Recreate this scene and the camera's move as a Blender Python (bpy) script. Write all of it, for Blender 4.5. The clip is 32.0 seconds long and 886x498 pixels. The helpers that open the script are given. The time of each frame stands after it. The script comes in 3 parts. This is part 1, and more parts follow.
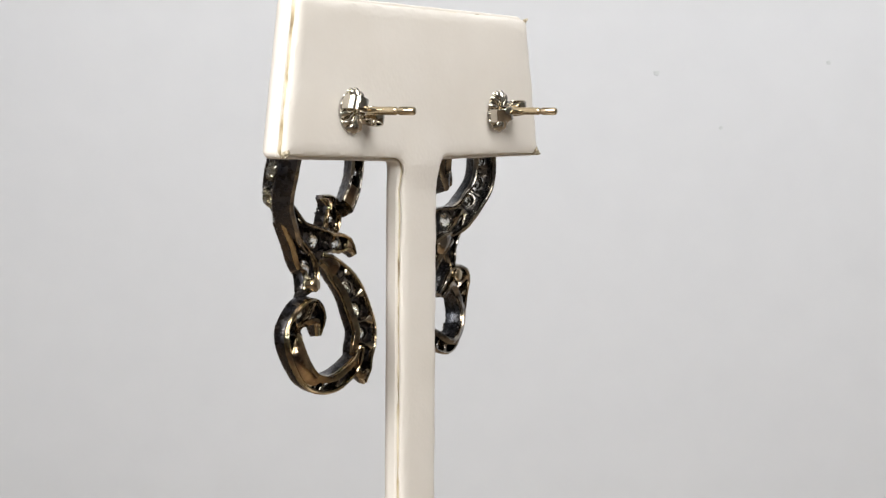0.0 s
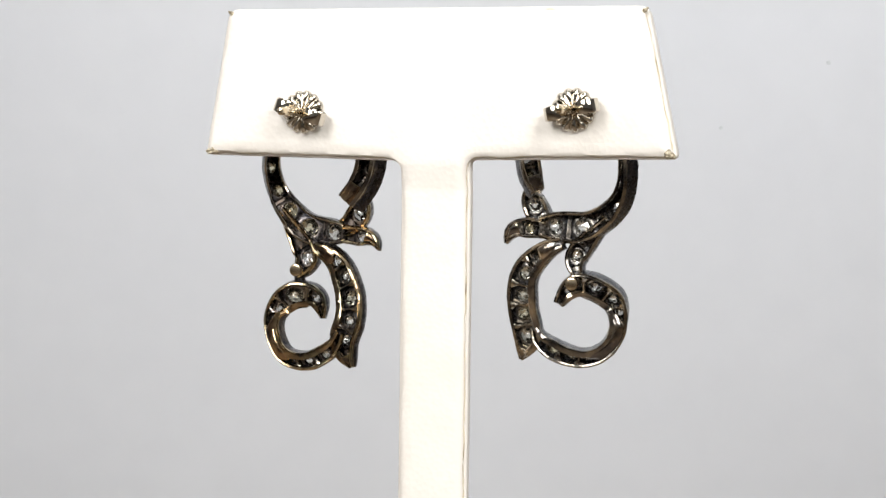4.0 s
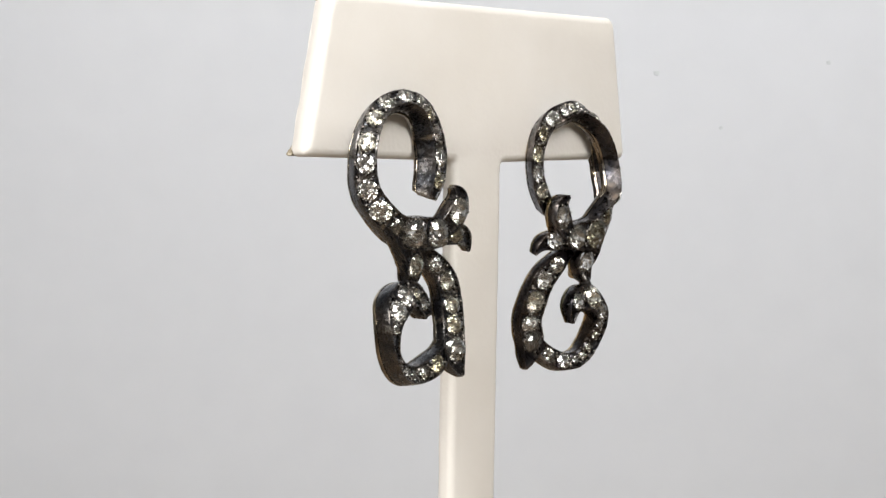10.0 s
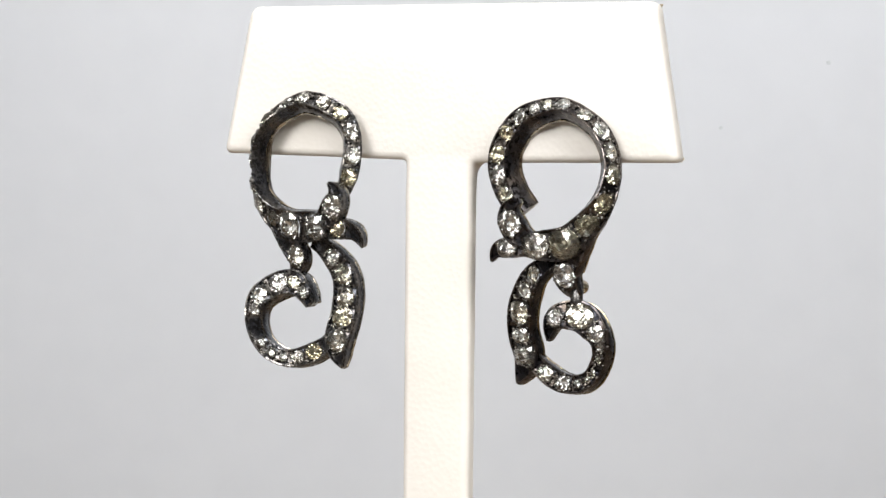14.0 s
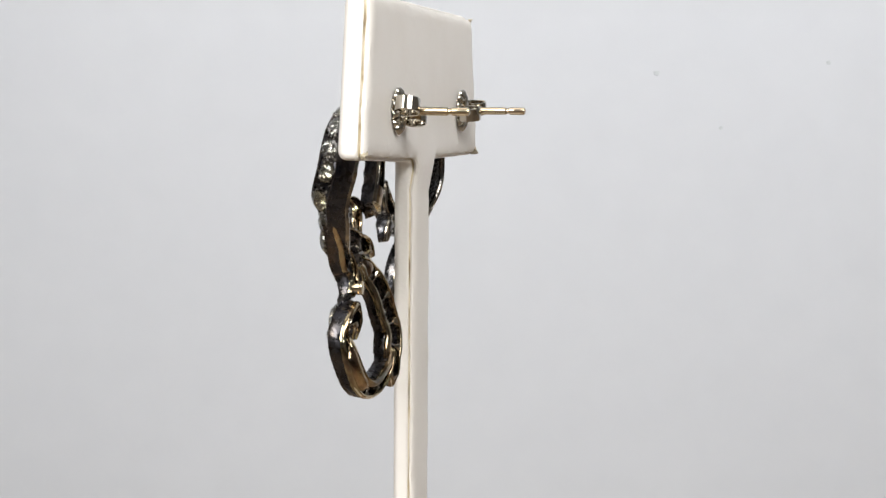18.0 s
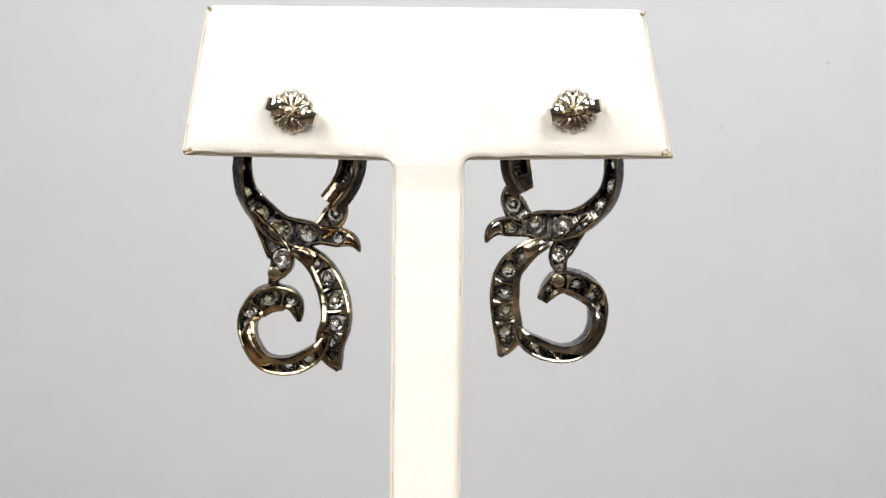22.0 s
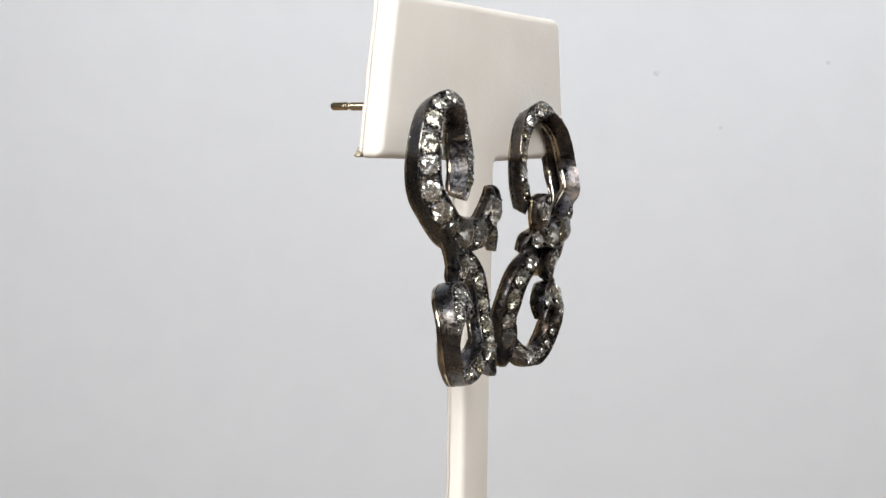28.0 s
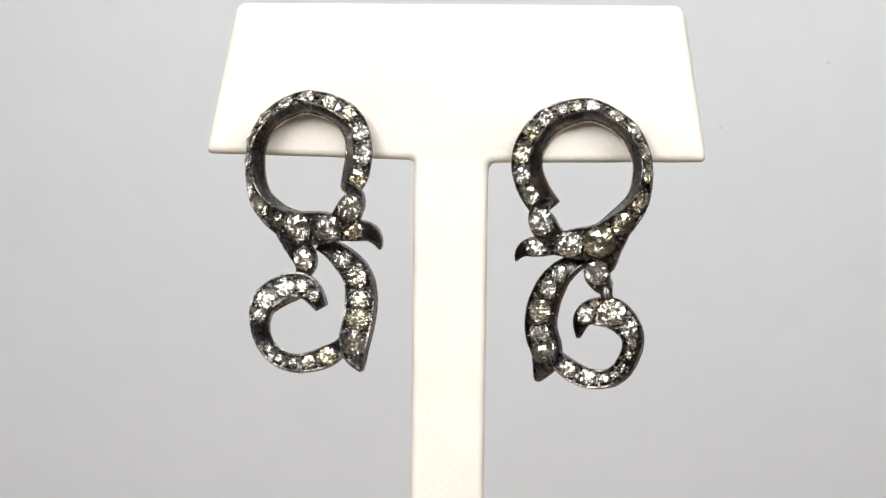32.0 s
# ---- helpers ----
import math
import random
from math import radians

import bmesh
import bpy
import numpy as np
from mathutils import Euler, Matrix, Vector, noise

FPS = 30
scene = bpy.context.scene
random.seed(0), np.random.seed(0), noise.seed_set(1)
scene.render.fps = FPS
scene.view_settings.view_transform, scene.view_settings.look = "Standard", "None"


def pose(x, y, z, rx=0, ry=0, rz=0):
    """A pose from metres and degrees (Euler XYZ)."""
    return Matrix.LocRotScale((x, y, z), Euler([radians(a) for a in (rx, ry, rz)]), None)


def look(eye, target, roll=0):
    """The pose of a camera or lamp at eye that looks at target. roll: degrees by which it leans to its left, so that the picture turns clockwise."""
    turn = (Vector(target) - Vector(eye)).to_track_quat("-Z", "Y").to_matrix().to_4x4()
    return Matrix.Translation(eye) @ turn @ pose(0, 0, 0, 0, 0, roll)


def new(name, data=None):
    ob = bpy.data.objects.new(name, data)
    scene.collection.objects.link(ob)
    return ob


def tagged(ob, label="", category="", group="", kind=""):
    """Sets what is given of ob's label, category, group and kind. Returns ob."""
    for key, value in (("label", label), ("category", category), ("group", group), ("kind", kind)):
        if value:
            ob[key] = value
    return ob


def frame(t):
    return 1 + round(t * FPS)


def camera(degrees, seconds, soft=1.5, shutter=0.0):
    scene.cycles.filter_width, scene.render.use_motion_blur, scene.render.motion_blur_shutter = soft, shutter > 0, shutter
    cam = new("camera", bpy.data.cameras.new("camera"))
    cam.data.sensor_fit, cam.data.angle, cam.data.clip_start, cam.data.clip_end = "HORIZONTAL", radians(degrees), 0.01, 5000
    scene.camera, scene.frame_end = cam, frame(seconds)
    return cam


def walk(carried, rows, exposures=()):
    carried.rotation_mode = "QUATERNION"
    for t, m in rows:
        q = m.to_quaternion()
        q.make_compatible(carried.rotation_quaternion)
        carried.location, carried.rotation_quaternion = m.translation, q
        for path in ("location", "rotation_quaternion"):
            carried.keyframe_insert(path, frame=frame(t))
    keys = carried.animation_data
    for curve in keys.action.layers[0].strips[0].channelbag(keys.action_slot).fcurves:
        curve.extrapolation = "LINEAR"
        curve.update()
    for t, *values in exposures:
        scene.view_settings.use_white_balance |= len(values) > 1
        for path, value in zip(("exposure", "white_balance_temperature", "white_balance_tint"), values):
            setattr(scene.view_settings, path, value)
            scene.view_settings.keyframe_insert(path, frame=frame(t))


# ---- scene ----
MM = 0.001
EYE = 0.11           # height of the lens over the table
SPIN = 360.0 / 18.94  # degrees a second, clockwise from above

cam = camera(24.12, 32.0, soft=1.4)
CAM_POSE = pose(0, -0.24, EYE, 86.85, 0, -0.051) @ pose(0, 0, 0, 0, 0, 0.70)
# seconds, stops, kelvin, tint: the camera keeps adjusting itself as the white stand turns
LENS_TONE = [
    (0, 0.02, 6640, 10), (2, 0.08, 6460, 10), (4, 0.06, 6530, 10), (7, 0.08, 6480, 10), (8, 0.10, 6420, 10), (9, 0.07, 6460, 10), (10, 0.03, 6570, 10), (12, 0.03, 6570, 10), (14, 0.10, 6480, 10),
    (17, 0.02, 6640, 10), (18, 0.05, 6480, 10), (20, 0.08, 6460, 10), (22, 0.02, 6640, 10), (24, 0.04, 6600, 10), (27, 0.08, 6440, 10), (28, 0.05, 6500, 10), (30, 0.00, 6600, 10), (32, 0.02, 6640, 10),
]
walk(cam, [(0.0, CAM_POSE), (32.0, CAM_POSE)], exposures=LENS_TONE)


# ---- light ----
# even ambient fill, not a real source; the closed room shuts it out
def ambient_fill():
    w = bpy.data.worlds.new("room_light")
    w.use_nodes = True
    scene.world = w
    nt = w.node_tree
    bg = nt.nodes["Background"]
    bg.inputs["Color"].default_value = (0.93, 0.95, 1.0, 1)
    bg.inputs["Strength"].default_value = 0.12


def area_lamp(name, eye, target, sx, sy, power, colour, spread=180):
    d = bpy.data.lights.new(name, "AREA")
    d.shape, d.size, d.size_y, d.energy, d.color = "RECTANGLE", sx, sy, power, colour
    d.spread = radians(spread)
    ob = new(name, d)
    ob.matrix_world = look(eye, target)
    return ob


ambient_fill()
# added overhead fill, no such lamp known: lifts the ambient light and metal reflections
area_lamp("overhead_fill", (0, -0.35, 1.38), (0, -0.35, 0), 0.9, 0.5, 2.6, (1.0, 0.98, 0.955))
area_lamp("studio_lamp", (0.20, -0.37, 0.40), (0, 0.06, 0.15), 0.26, 0.26, 0.75, (1.0, 0.985, 0.955), 96)
area_lamp("studio_lamp", (-0.24, -0.355, 0.37), (0, 0.06, 0.15), 0.26, 0.26, 0.75, (1.0, 0.985, 0.955), 96)
# added fill without a known source, brightens the upper middle of the backdrop
area_lamp("backdrop_fill", (0.10, 0.05, 0.40), (0.06, 0.24, 0.19), 0.4, 0.12, 0.36, (0.965, 0.978, 1.0), 105)


# ---- materials ----
def material(name):
    m = bpy.data.materials.new(name)
    m.use_nodes = True
    nt = m.node_tree
    return m, nt, nt.nodes["Principled BSDF"]


def node(nt, kind, **values):
    n = nt.nodes.new(kind)
    for k, v in values.items():
        n.inputs[k.replace("_", " ")].default_value = v
    return n


def ramp(nt, source, stops):
    n = nt.nodes.new("ShaderNodeValToRGB")
    e = n.color_ramp.elements
    while len(e) < len(stops):
        e.new(0.5)
    for el, (p, c) in zip(e, stops):
        el.position, el.color = p, (*c, 1)
    nt.links.new(source, n.inputs["Fac"])
    return n.outputs["Color"]


def texture(nt, scale, detail=4.0, kind="ShaderNodeTexNoise"):
    co = nt.nodes.new("ShaderNodeTexCoord")
    n = nt.nodes.new(kind)
    n.inputs["Scale"].default_value = scale
    if kind == "ShaderNodeTexNoise":
        n.inputs["Detail"].default_value = detail
    nt.links.new(co.outputs["Object"], n.inputs["Vector"])
    return n


def bump(nt, b, height, strength, distance):
    n = nt.nodes.new("ShaderNodeBump")
    n.inputs["Strength"].default_value, n.inputs["Distance"].default_value = strength, distance
    nt.links.new(height, n.inputs["Height"])
    nt.links.new(n.outputs["Normal"], b.inputs["Normal"])


def leatherette():
    m, nt, b = material("white_leatherette")
    fine = texture(nt, 1700, 3, "ShaderNodeTexVoronoi")
    broad = texture(nt, 90, 3)
    colour = ramp(nt, broad.outputs["Fac"], [(0.3, (0.80, 0.765, 0.715)), (0.7, (0.85, 0.82, 0.78))])
    nt.links.new(colour, b.inputs["Base Color"])
    b.inputs["Roughness"].default_value = 0.5
    mid = texture(nt, 420, 2)
    mix = nt.nodes.new("ShaderNodeMath")
    mix.operation = "MULTIPLY_ADD"
    nt.links.new(mid.outputs["Fac"], mix.inputs[0])
    mix.inputs[1].default_value = 0.5
    nt.links.new(fine.outputs["Distance"], mix.inputs[2])
    # soft dents of the padding under the grain
    dents = texture(nt, 130, 1)
    swell = nt.nodes.new("ShaderNodeMath")
    swell.operation = "MULTIPLY_ADD"
    nt.links.new(dents.outputs["Fac"], swell.inputs[0])
    swell.inputs[1].default_value = 7.0
    nt.links.new(mix.outputs["Value"], swell.inputs[2])
    bump(nt, b, swell.outputs["Value"], 0.25, 0.0001)
    return m


def seam_paper():
    m, nt, b = material("aged_glue_seam")
    n = texture(nt, 260, 6)
    nt.links.new(ramp(nt, n.outputs["Fac"], [(0.3, (0.2, 0.13, 0.06)), (0.42, (0.56, 0.47, 0.31)), (0.56, (0.78, 0.71, 0.56))]), b.inputs["Base Color"])
    b.inputs["Roughness"].default_value = 0.7
    return m


def worn_edges(nt, colour, rubbed, amount=1.0):
    """The colour, rubbed bright where the metal's edges stand out."""
    geo = nt.nodes.new("ShaderNodeNewGeometry")
    span = nt.nodes.new("ShaderNodeMapRange")
    for key, value in (("From Min", 0.53), ("From Max", 0.64), ("To Min", 0.0), ("To Max", amount)):
        span.inputs[key].default_value = value
    nt.links.new(geo.outputs["Pointiness"], span.inputs["Value"])
    patch = texture(nt, 900, 3)
    part_of = nt.nodes.new("ShaderNodeMath")
    part_of.operation = "MULTIPLY"
    nt.links.new(span.outputs["Result"], part_of.inputs[0])
    nt.links.new(ramp(nt, patch.outputs["Fac"], [(0.35, (0.1,) * 3), (0.62, (1.0,) * 3)]), part_of.inputs[1])
    mix = nt.nodes.new("ShaderNodeMix")
    mix.data_type = "RGBA"
    nt.links.new(part_of.outputs["Value"], mix.inputs["Factor"])
    nt.links.new(colour, mix.inputs["A"])
    mix.inputs["B"].default_value = (*rubbed, 1)
    return mix.outputs["Result"]


def oxidised_silver():
    m, nt, b = material("oxidised_silver")
    broad = texture(nt, 300, 4)
    fine = texture(nt, 2600, 5)
    pits = texture(nt, 1100, 4)
    col = ramp(nt, broad.outputs["Fac"], [(0.3, (0.038, 0.042, 0.052)), (0.52, (0.066, 0.067, 0.073)), (0.76, (0.14, 0.12, 0.105))])
    nt.links.new(worn_edges(nt, col, (0.36, 0.33, 0.29)), b.inputs["Base Color"])
    rough = ramp(nt, fine.outputs["Fac"], [(0.3, (0.1,) * 3), (0.7, (0.4,) * 3)])
    nt.links.new(rough, b.inputs["Roughness"])
    b.inputs["Metallic"].default_value = 0.95
    bump(nt, b, pits.outputs["Fac"], 0.5, 0.00013)
    return m


def polished(name, colour, roughness):
    m, nt, b = material(name)
    n = texture(nt, 1500, 3)
    c2 = tuple(0.8 * c for c in colour)
    nt.links.new(ramp(nt, n.outputs["Fac"], [(0.3, c2), (0.7, colour)]), b.inputs["Base Color"])
    b.inputs["Metallic"].default_value, b.inputs["Roughness"].default_value = 1.0, roughness
    return m


def worn_gold(name, tones, roughness=0.09):
    m, nt, b = material(name)
    n = texture(nt, 330, 4)
    colour = ramp(nt, n.outputs["Fac"], list(zip((0.36, 0.54, 0.76), tones)))
    nt.links.new(worn_edges(nt, colour, tuple(min(0.9, 1.25 * c + 0.05) for c in tones[2]), 0.8), b.inputs["Base Color"])
    fine = texture(nt, 1500, 4)
    nt.links.new(ramp(nt, fine.outputs["Fac"], [(0.35, (roughness * 0.6,) * 3), (0.7, (roughness * 2.4,) * 3)]), b.inputs["Roughness"])
    b.inputs["Metallic"].default_value = 1.0
    bump(nt, b, fine.outputs["Fac"], 0.35, 0.00015)
    return m


def gem_glass():
    m, nt, b = material("old_cut_diamond")
    info = nt.nodes.new("ShaderNodeObjectInfo")
    col = ramp(nt, info.outputs["Random"], [(0.0, (0.88, 0.88, 0.87)), (0.5, (0.83, 0.82, 0.76)), (0.8, (0.74, 0.71, 0.56)), (1.0, (0.68, 0.61, 0.4))])
    nt.links.new(col, b.inputs["Base Color"])
    b.inputs["Transmission Weight"].default_value = 0.97
    b.inputs["IOR"].default_value = 2.3
    b.inputs["Roughness"].default_value = 0.07
    return m


def backdrop_paper():
    m, nt, b = material("grey_backdrop_paper")
    n, f = texture(nt, 7, 4), texture(nt, 120, 5)
    mix = nt.nodes.new("ShaderNodeMath")
    mix.operation = "MULTIPLY_ADD"
    nt.links.new(f.outputs["Fac"], mix.inputs[0])
    mix.inputs[1].default_value = 0.4
    nt.links.new(n.outputs["Fac"], mix.inputs[2])
    nt.links.new(ramp(nt, mix.outputs["Value"], [(0.4, (0.459, 0.476, 0.506)), (1.0, (0.507, 0.524, 0.552))]), b.inputs["Base Color"])
    b.inputs["Roughness"].default_value = 0.9
    return m


def plain(name, low, high, scale, roughness):
    m, nt, b = material(name)
    n = texture(nt, scale, 5)
    nt.links.new(ramp(nt, n.outputs["Fac"], [(0.3, low), (0.7, high)]), b.inputs["Base Color"])
    b.inputs["Roughness"].default_value = roughness
    return m


TABLE = plain("beige_table_top", (0.19, 0.14, 0.095), (0.24, 0.18, 0.12), 40, 0.6)
# paint of the unseen enclosure, its tone set for bounced light
BOUNCE_WALL = plain("off_white_bounce_paint", (0.72, 0.71, 0.69), (0.78, 0.77, 0.75), 9, 0.85)
DUST = plain("grey_dust", (0.38, 0.40, 0.42), (0.46, 0.48, 0.5), 2000, 0.9)
GLUE = plain("yellowed_glue", (0.13, 0.09, 0.045), (0.66, 0.6, 0.46), 2400, 0.45)
LEATHER, SEAM, SILVER = leatherette(), seam_paper(), oxidised_silver()
GOLD = polished("pale_gold", (0.72, 0.6, 0.42), 0.2)
OLD_GOLD = worn_gold("worn_brown_gold", ((0.08, 0.068, 0.064), (0.34, 0.23, 0.145), (0.9, 0.66, 0.38)))
DARK_GOLD = worn_gold("blackened_gold", ((0.075, 0.078, 0.09), (0.22, 0.2, 0.19), (0.74, 0.6, 0.42)))
BROWN_SILVER = worn_gold("brown_tarnished_silver", ((0.04, 0.041, 0.05), (0.072, 0.068, 0.07), (0.16, 0.125, 0.1)), 0.2)
WHITE_METAL = polished("white_gold", (0.66, 0.62, 0.55), 0.07)
GEM, PAPER = gem_glass(), backdrop_paper()


# ---- building helpers ----
def finish(me, material_, smooth=None):
    me.materials.append(material_)
    if smooth:
        me.polygons.foreach_set("use_smooth", [True] * len(me.polygons))
        me.set_sharp_from_angle(angle=radians(smooth))
    return me


def part(name, bm, material_, parent, label="", smooth=35):
    me = bpy.data.meshes.new(name)
    bmesh.ops.recalc_face_normals(bm, faces=bm.faces)
    bm.to_mesh(me)
    bm.free()
    finish(me, material_, smooth)
    ob = new(name, me)
    ob.parent = parent
    return tagged(ob, label)


def bridge(bm, a, b):
    n = len(a)
    for i in range(n):
        bm.faces.new((a[i], a[(i + 1) % n], b[(i + 1) % n], b[i]))


def loft(bm, rings, cap=True):
    """Closed rings of points, joined one to the next."""
    made = [[bm.verts.new(p) for p in r] for r in rings]
    for a, b in zip(made, made[1:]):
        bridge(bm, a, b)
    if cap:
        bm.faces.new(made[0][::-1])
        bm.faces.new(made[-1])
    return made


def tube(bm, p, q, radii, segments=16):
    """A turned rod from p to q; radii: (share of the way, radius)."""
    p, q = Vector(p), Vector(q)
    t = (q - p).normalized()
    u = t.orthogonal().normalized()
    v = t.cross(u)
    ring = lambda f, r: [p.lerp(q, f) + r * (math.cos(a) * u + math.sin(a) * v)
                         for a in (2 * math.pi * i / segments for i in range(segments))]
    loft(bm, [ring(f, r) for f, r in radii])


def inset(outline, d):
    """The closed outline (x, z) drawn in by d."""
    n, out = len(outline), []
    for i in range(n):
        a, b, c = Vector(outline[i - 1]), Vector(outline[i]), Vector(outline[(i + 1) % n])
        e, f = (b - a).normalized(), (c - b).normalized()
        m = Vector((-e.y - f.y, e.x + f.x))
        m = m / max(0.3, m.length_squared) * 2 if m.length > 1e-6 else Vector((-e.y, e.x))
        out.append(b + m * d)
    return out


def rounded(points):
    """A closed outline with its corners rounded; points: (x, z, radius)."""
    out, n = [], len(points)
    for i in range(n):
        p, a, b = (Vector(points[j % n][:2]) for j in (i, i - 1, i + 1))
        r = points[i][2]
        if r <= 0:
            out.append(p)
            continue
        s, e = p + (a - p).normalized() * r, p + (b - p).normalized() * r
        for k in range(7):
            f = k / 6
            out.append(s.lerp(p, f).lerp(p.lerp(e, f), f))
    return out


# ---- setting ----
def room():
    # backdrop board standing on the table
    bm = bmesh.new()
    loft(bm, [[(x, y, z) for x, y in ((-0.5, 0.24), (0.5, 0.24), (0.5, 0.248), (-0.5, 0.248))] for z in (0.0, 0.6)])
    tagged(part("backdrop", bm, PAPER, None, "plain pale grey backdrop board behind the stand"), kind="structure")
    bm = bmesh.new()
    loft(bm, [[(x, y, z) for x, y in ((-1.2, -1.2), (1.2, -1.2), (1.2, 0.6), (-1.2, 0.6))] for z in (-0.03, 0.0)])
    tagged(part("table", bm, TABLE, None, "pale beige table under the stand"), kind="structure")
    # unseen walls and ceiling, added to bounce light and be mirrored in the metal
    walls = (("bounce_wall_north", -1.2, 0.6, 1.2, 0.62), ("bounce_wall_south", -1.2, -1.22, 1.2, -1.2), ("bounce_wall_west", -1.22, -1.22, -1.2, 0.62), ("bounce_wall_east", 1.2, -1.22, 1.22, 0.62))
    for name, x0, y0, x1, y1 in walls:
        bm = bmesh.new()
        loft(bm, [[(x0, y0, z), (x1, y0, z), (x1, y1, z), (x0, y1, z)] for z in (-0.03, 1.4)])
        tagged(part(name, bm, BOUNCE_WALL, None, "unseen off-white wall added for bounced light"), kind="structure")
    bm = bmesh.new()
    loft(bm, [[(-1.22, -1.22, z), (1.22, -1.22, z), (1.22, 0.62, z), (-1.22, 0.62, z)] for z in (1.4, 1.42)])
    tagged(part("ceiling", bm, BOUNCE_WALL, None, "unseen off-white ceiling added for bounced light"), kind="structure")


def dust_speck(x, z, size, stretch):
    bm = bmesh.new()
    bmesh.ops.create_icosphere(bm, subdivisions=2, radius=size)
    for v in bm.verts:
        k = 1 + 0.4 * noise.noise(v.co * 4000 + Vector((x, z, 0)) * 90)
        v.co = Vector((v.co.x * k * stretch, v.co.y * 0.12, v.co.z * k))
    ob = part("dust_speck", bm, DUST, None)
    ob.location = (x, 0.24, z)
    tagged(ob, "tiny pale dust speck on the grey backdrop", "dust", group="specks on the backdrop")


room()
dust_speck(0.0492, EYE + 0.0148, 0.0006, 1.2)
dust_speck(0.0643, EYE + 0.0024, 0.00045, 1.0)
dust_speck(0.0889, EYE + 0.0177, 0.0005, 1.1)


# ---- the display stand ----
def outline(d, fillet, corner):
    """The T outline drawn in by d, its corners rounded, its long edges in short steps."""
    pts = [(-27.15, -2.45, 0.7), (-2.7, -2.9, -0.7), (-2.75, -110.0, 0.1), (5.55, -110.0, 0.1), (5.75, -3.1, -1.0), (30.4, -2.7, 0.7),
           (27.5, 14.7, 1.0), (-23.45, 14.9, 1.0)]
    # negative: a hollow corner
    radii = [(c * corner if c > 0 else -c * fillet) for _, _, c in pts]
    radii = [max(0.2, r - (0.4 * d if c[2] > 0 else -0.5 * d)) for r, c in zip(radii, pts)]
    base = inset([Vector(p[:2]) for p in pts], d)
    ring = rounded([(p.x, p.y, r) for p, r in zip(base, radii)])
    steps = [max(1, int((Vector(pts[i][:2]) - Vector(pts[(i + 1) % 8][:2])).length / 0.9)) for i in range(8)]
    out = []
    for i in range(8):
        out += ring[7 * i:7 * i + 7]
        a, b = ring[7 * i + 6], ring[(7 * i + 7) % 56]
        out += [a.lerp(b, k / steps[i]) for k in range(1, steps[i])]
    return out


def plate(levels, fillet, corner, rough):
    """The T shape as a solid; levels: (y, inset)."""
    bm = bmesh.new()
    loft(bm, [[(p.x, y, p.y) for p in outline(d, fillet, corner)] for y, d in levels])
    for z in (-3.4, -4.4, -5.4, -6.4):
        bmesh.ops.bisect_plane(bm, geom=bm.verts[:] + bm.edges[:] + bm.faces[:], plane_co=(0, 0, z), plane_no=(0, 0, 1))
    for v in bm.verts:
        q = v.co + (noise.noise_vector(v.co * 0.35) + 0.6 * noise.noise_vector(v.co * 1.1) + 0.5 * noise.noise_vector(v.co * 2.7)) * rough
        # the stem is thinner than the head
        thin = min(1.0, max(0.0, (-q.z - 3.4) / 3.0)) * 0.19
        v.co = Vector((q.x, lean(q.y - (q.y + 4.4) * thin, q.z), q.z)) * MM
    return bm


def lean(y, z):
    return y - 0.006 * (z + 3.0)


def display_stand():
    st = new("earring_stand")
    tagged(st, "white leatherette T-shaped earring stand with glued side seams", "display stand")
    part("front_cover", plate([(-4.4, 0.9), (-4.35, 0.66), (-4.2, 0.36), (-3.95, 0.13), (-3.65, 0.02), (-3.4, 0.0), (-2.4, 0.0), (-2.22, 0.12)], 1.0, 1.3, 0.03), LEATHER, st)
    part("side_seam", plate([(-2.26, 0.3), (-2.15, 0.5), (-2.03, 0.6)], 1.6, 1.0, 0.12), SEAM, st, "yellowed glue seam between the covers")
    part("back_cover", plate([(-2.05, 0.55), (-1.97, 0.42), (-1.75, 0.38), (-1.52, 0.56), (-1.38, 0.98), (-1.29, 1.4), (-1.25, 1.9)], 2.2, 1.0, 0.1), LEATHER, st)
    # corners pinched where the covers are folded and glued
    for x, z, out_x, out_z, size in ((29.3, -2.2, 0.8, -0.3, 0.66), (-26.2, -1.95, -0.8, -0.3, 0.66), (27.0, 14.2, 0.7, 0.6, 0.35), (-23.2, 14.4, -0.7, 0.6, 0.35)):
        bm = bmesh.new()
        bmesh.ops.create_icosphere(bm, subdivisions=3, radius=size * MM)
        way = Vector((out_x, 0.35, out_z)).normalized()
        for v in bm.verts:
            k = 1 + 0.45 * noise.noise(v.co * 2600 + Vector((x, z, 0)))
            along = v.co.dot(way)
            flat = (v.co - way * along) * (0.55 if along > 0 else 0.8)
            v.co = (way * along * 1.35 + flat) * k + Vector((x * MM, -1.75 * MM, z * MM))
        part("corner_fold", bm, GLUE, st, "yellowed folded corner")
    bm = bmesh.new()
    foot = rounded([(-24, -24, 4), (27, -24, 4), (27, 20, 4), (-24, 20, 4)])
    loft(bm, [[(p.x * MM, p.y * MM, z * MM) for p in inset(foot, d)] for z, d in ((-110, 0), (-107.6, 0), (-107, 0.8))])
    part("foot", bm, LEATHER, st)
    return st


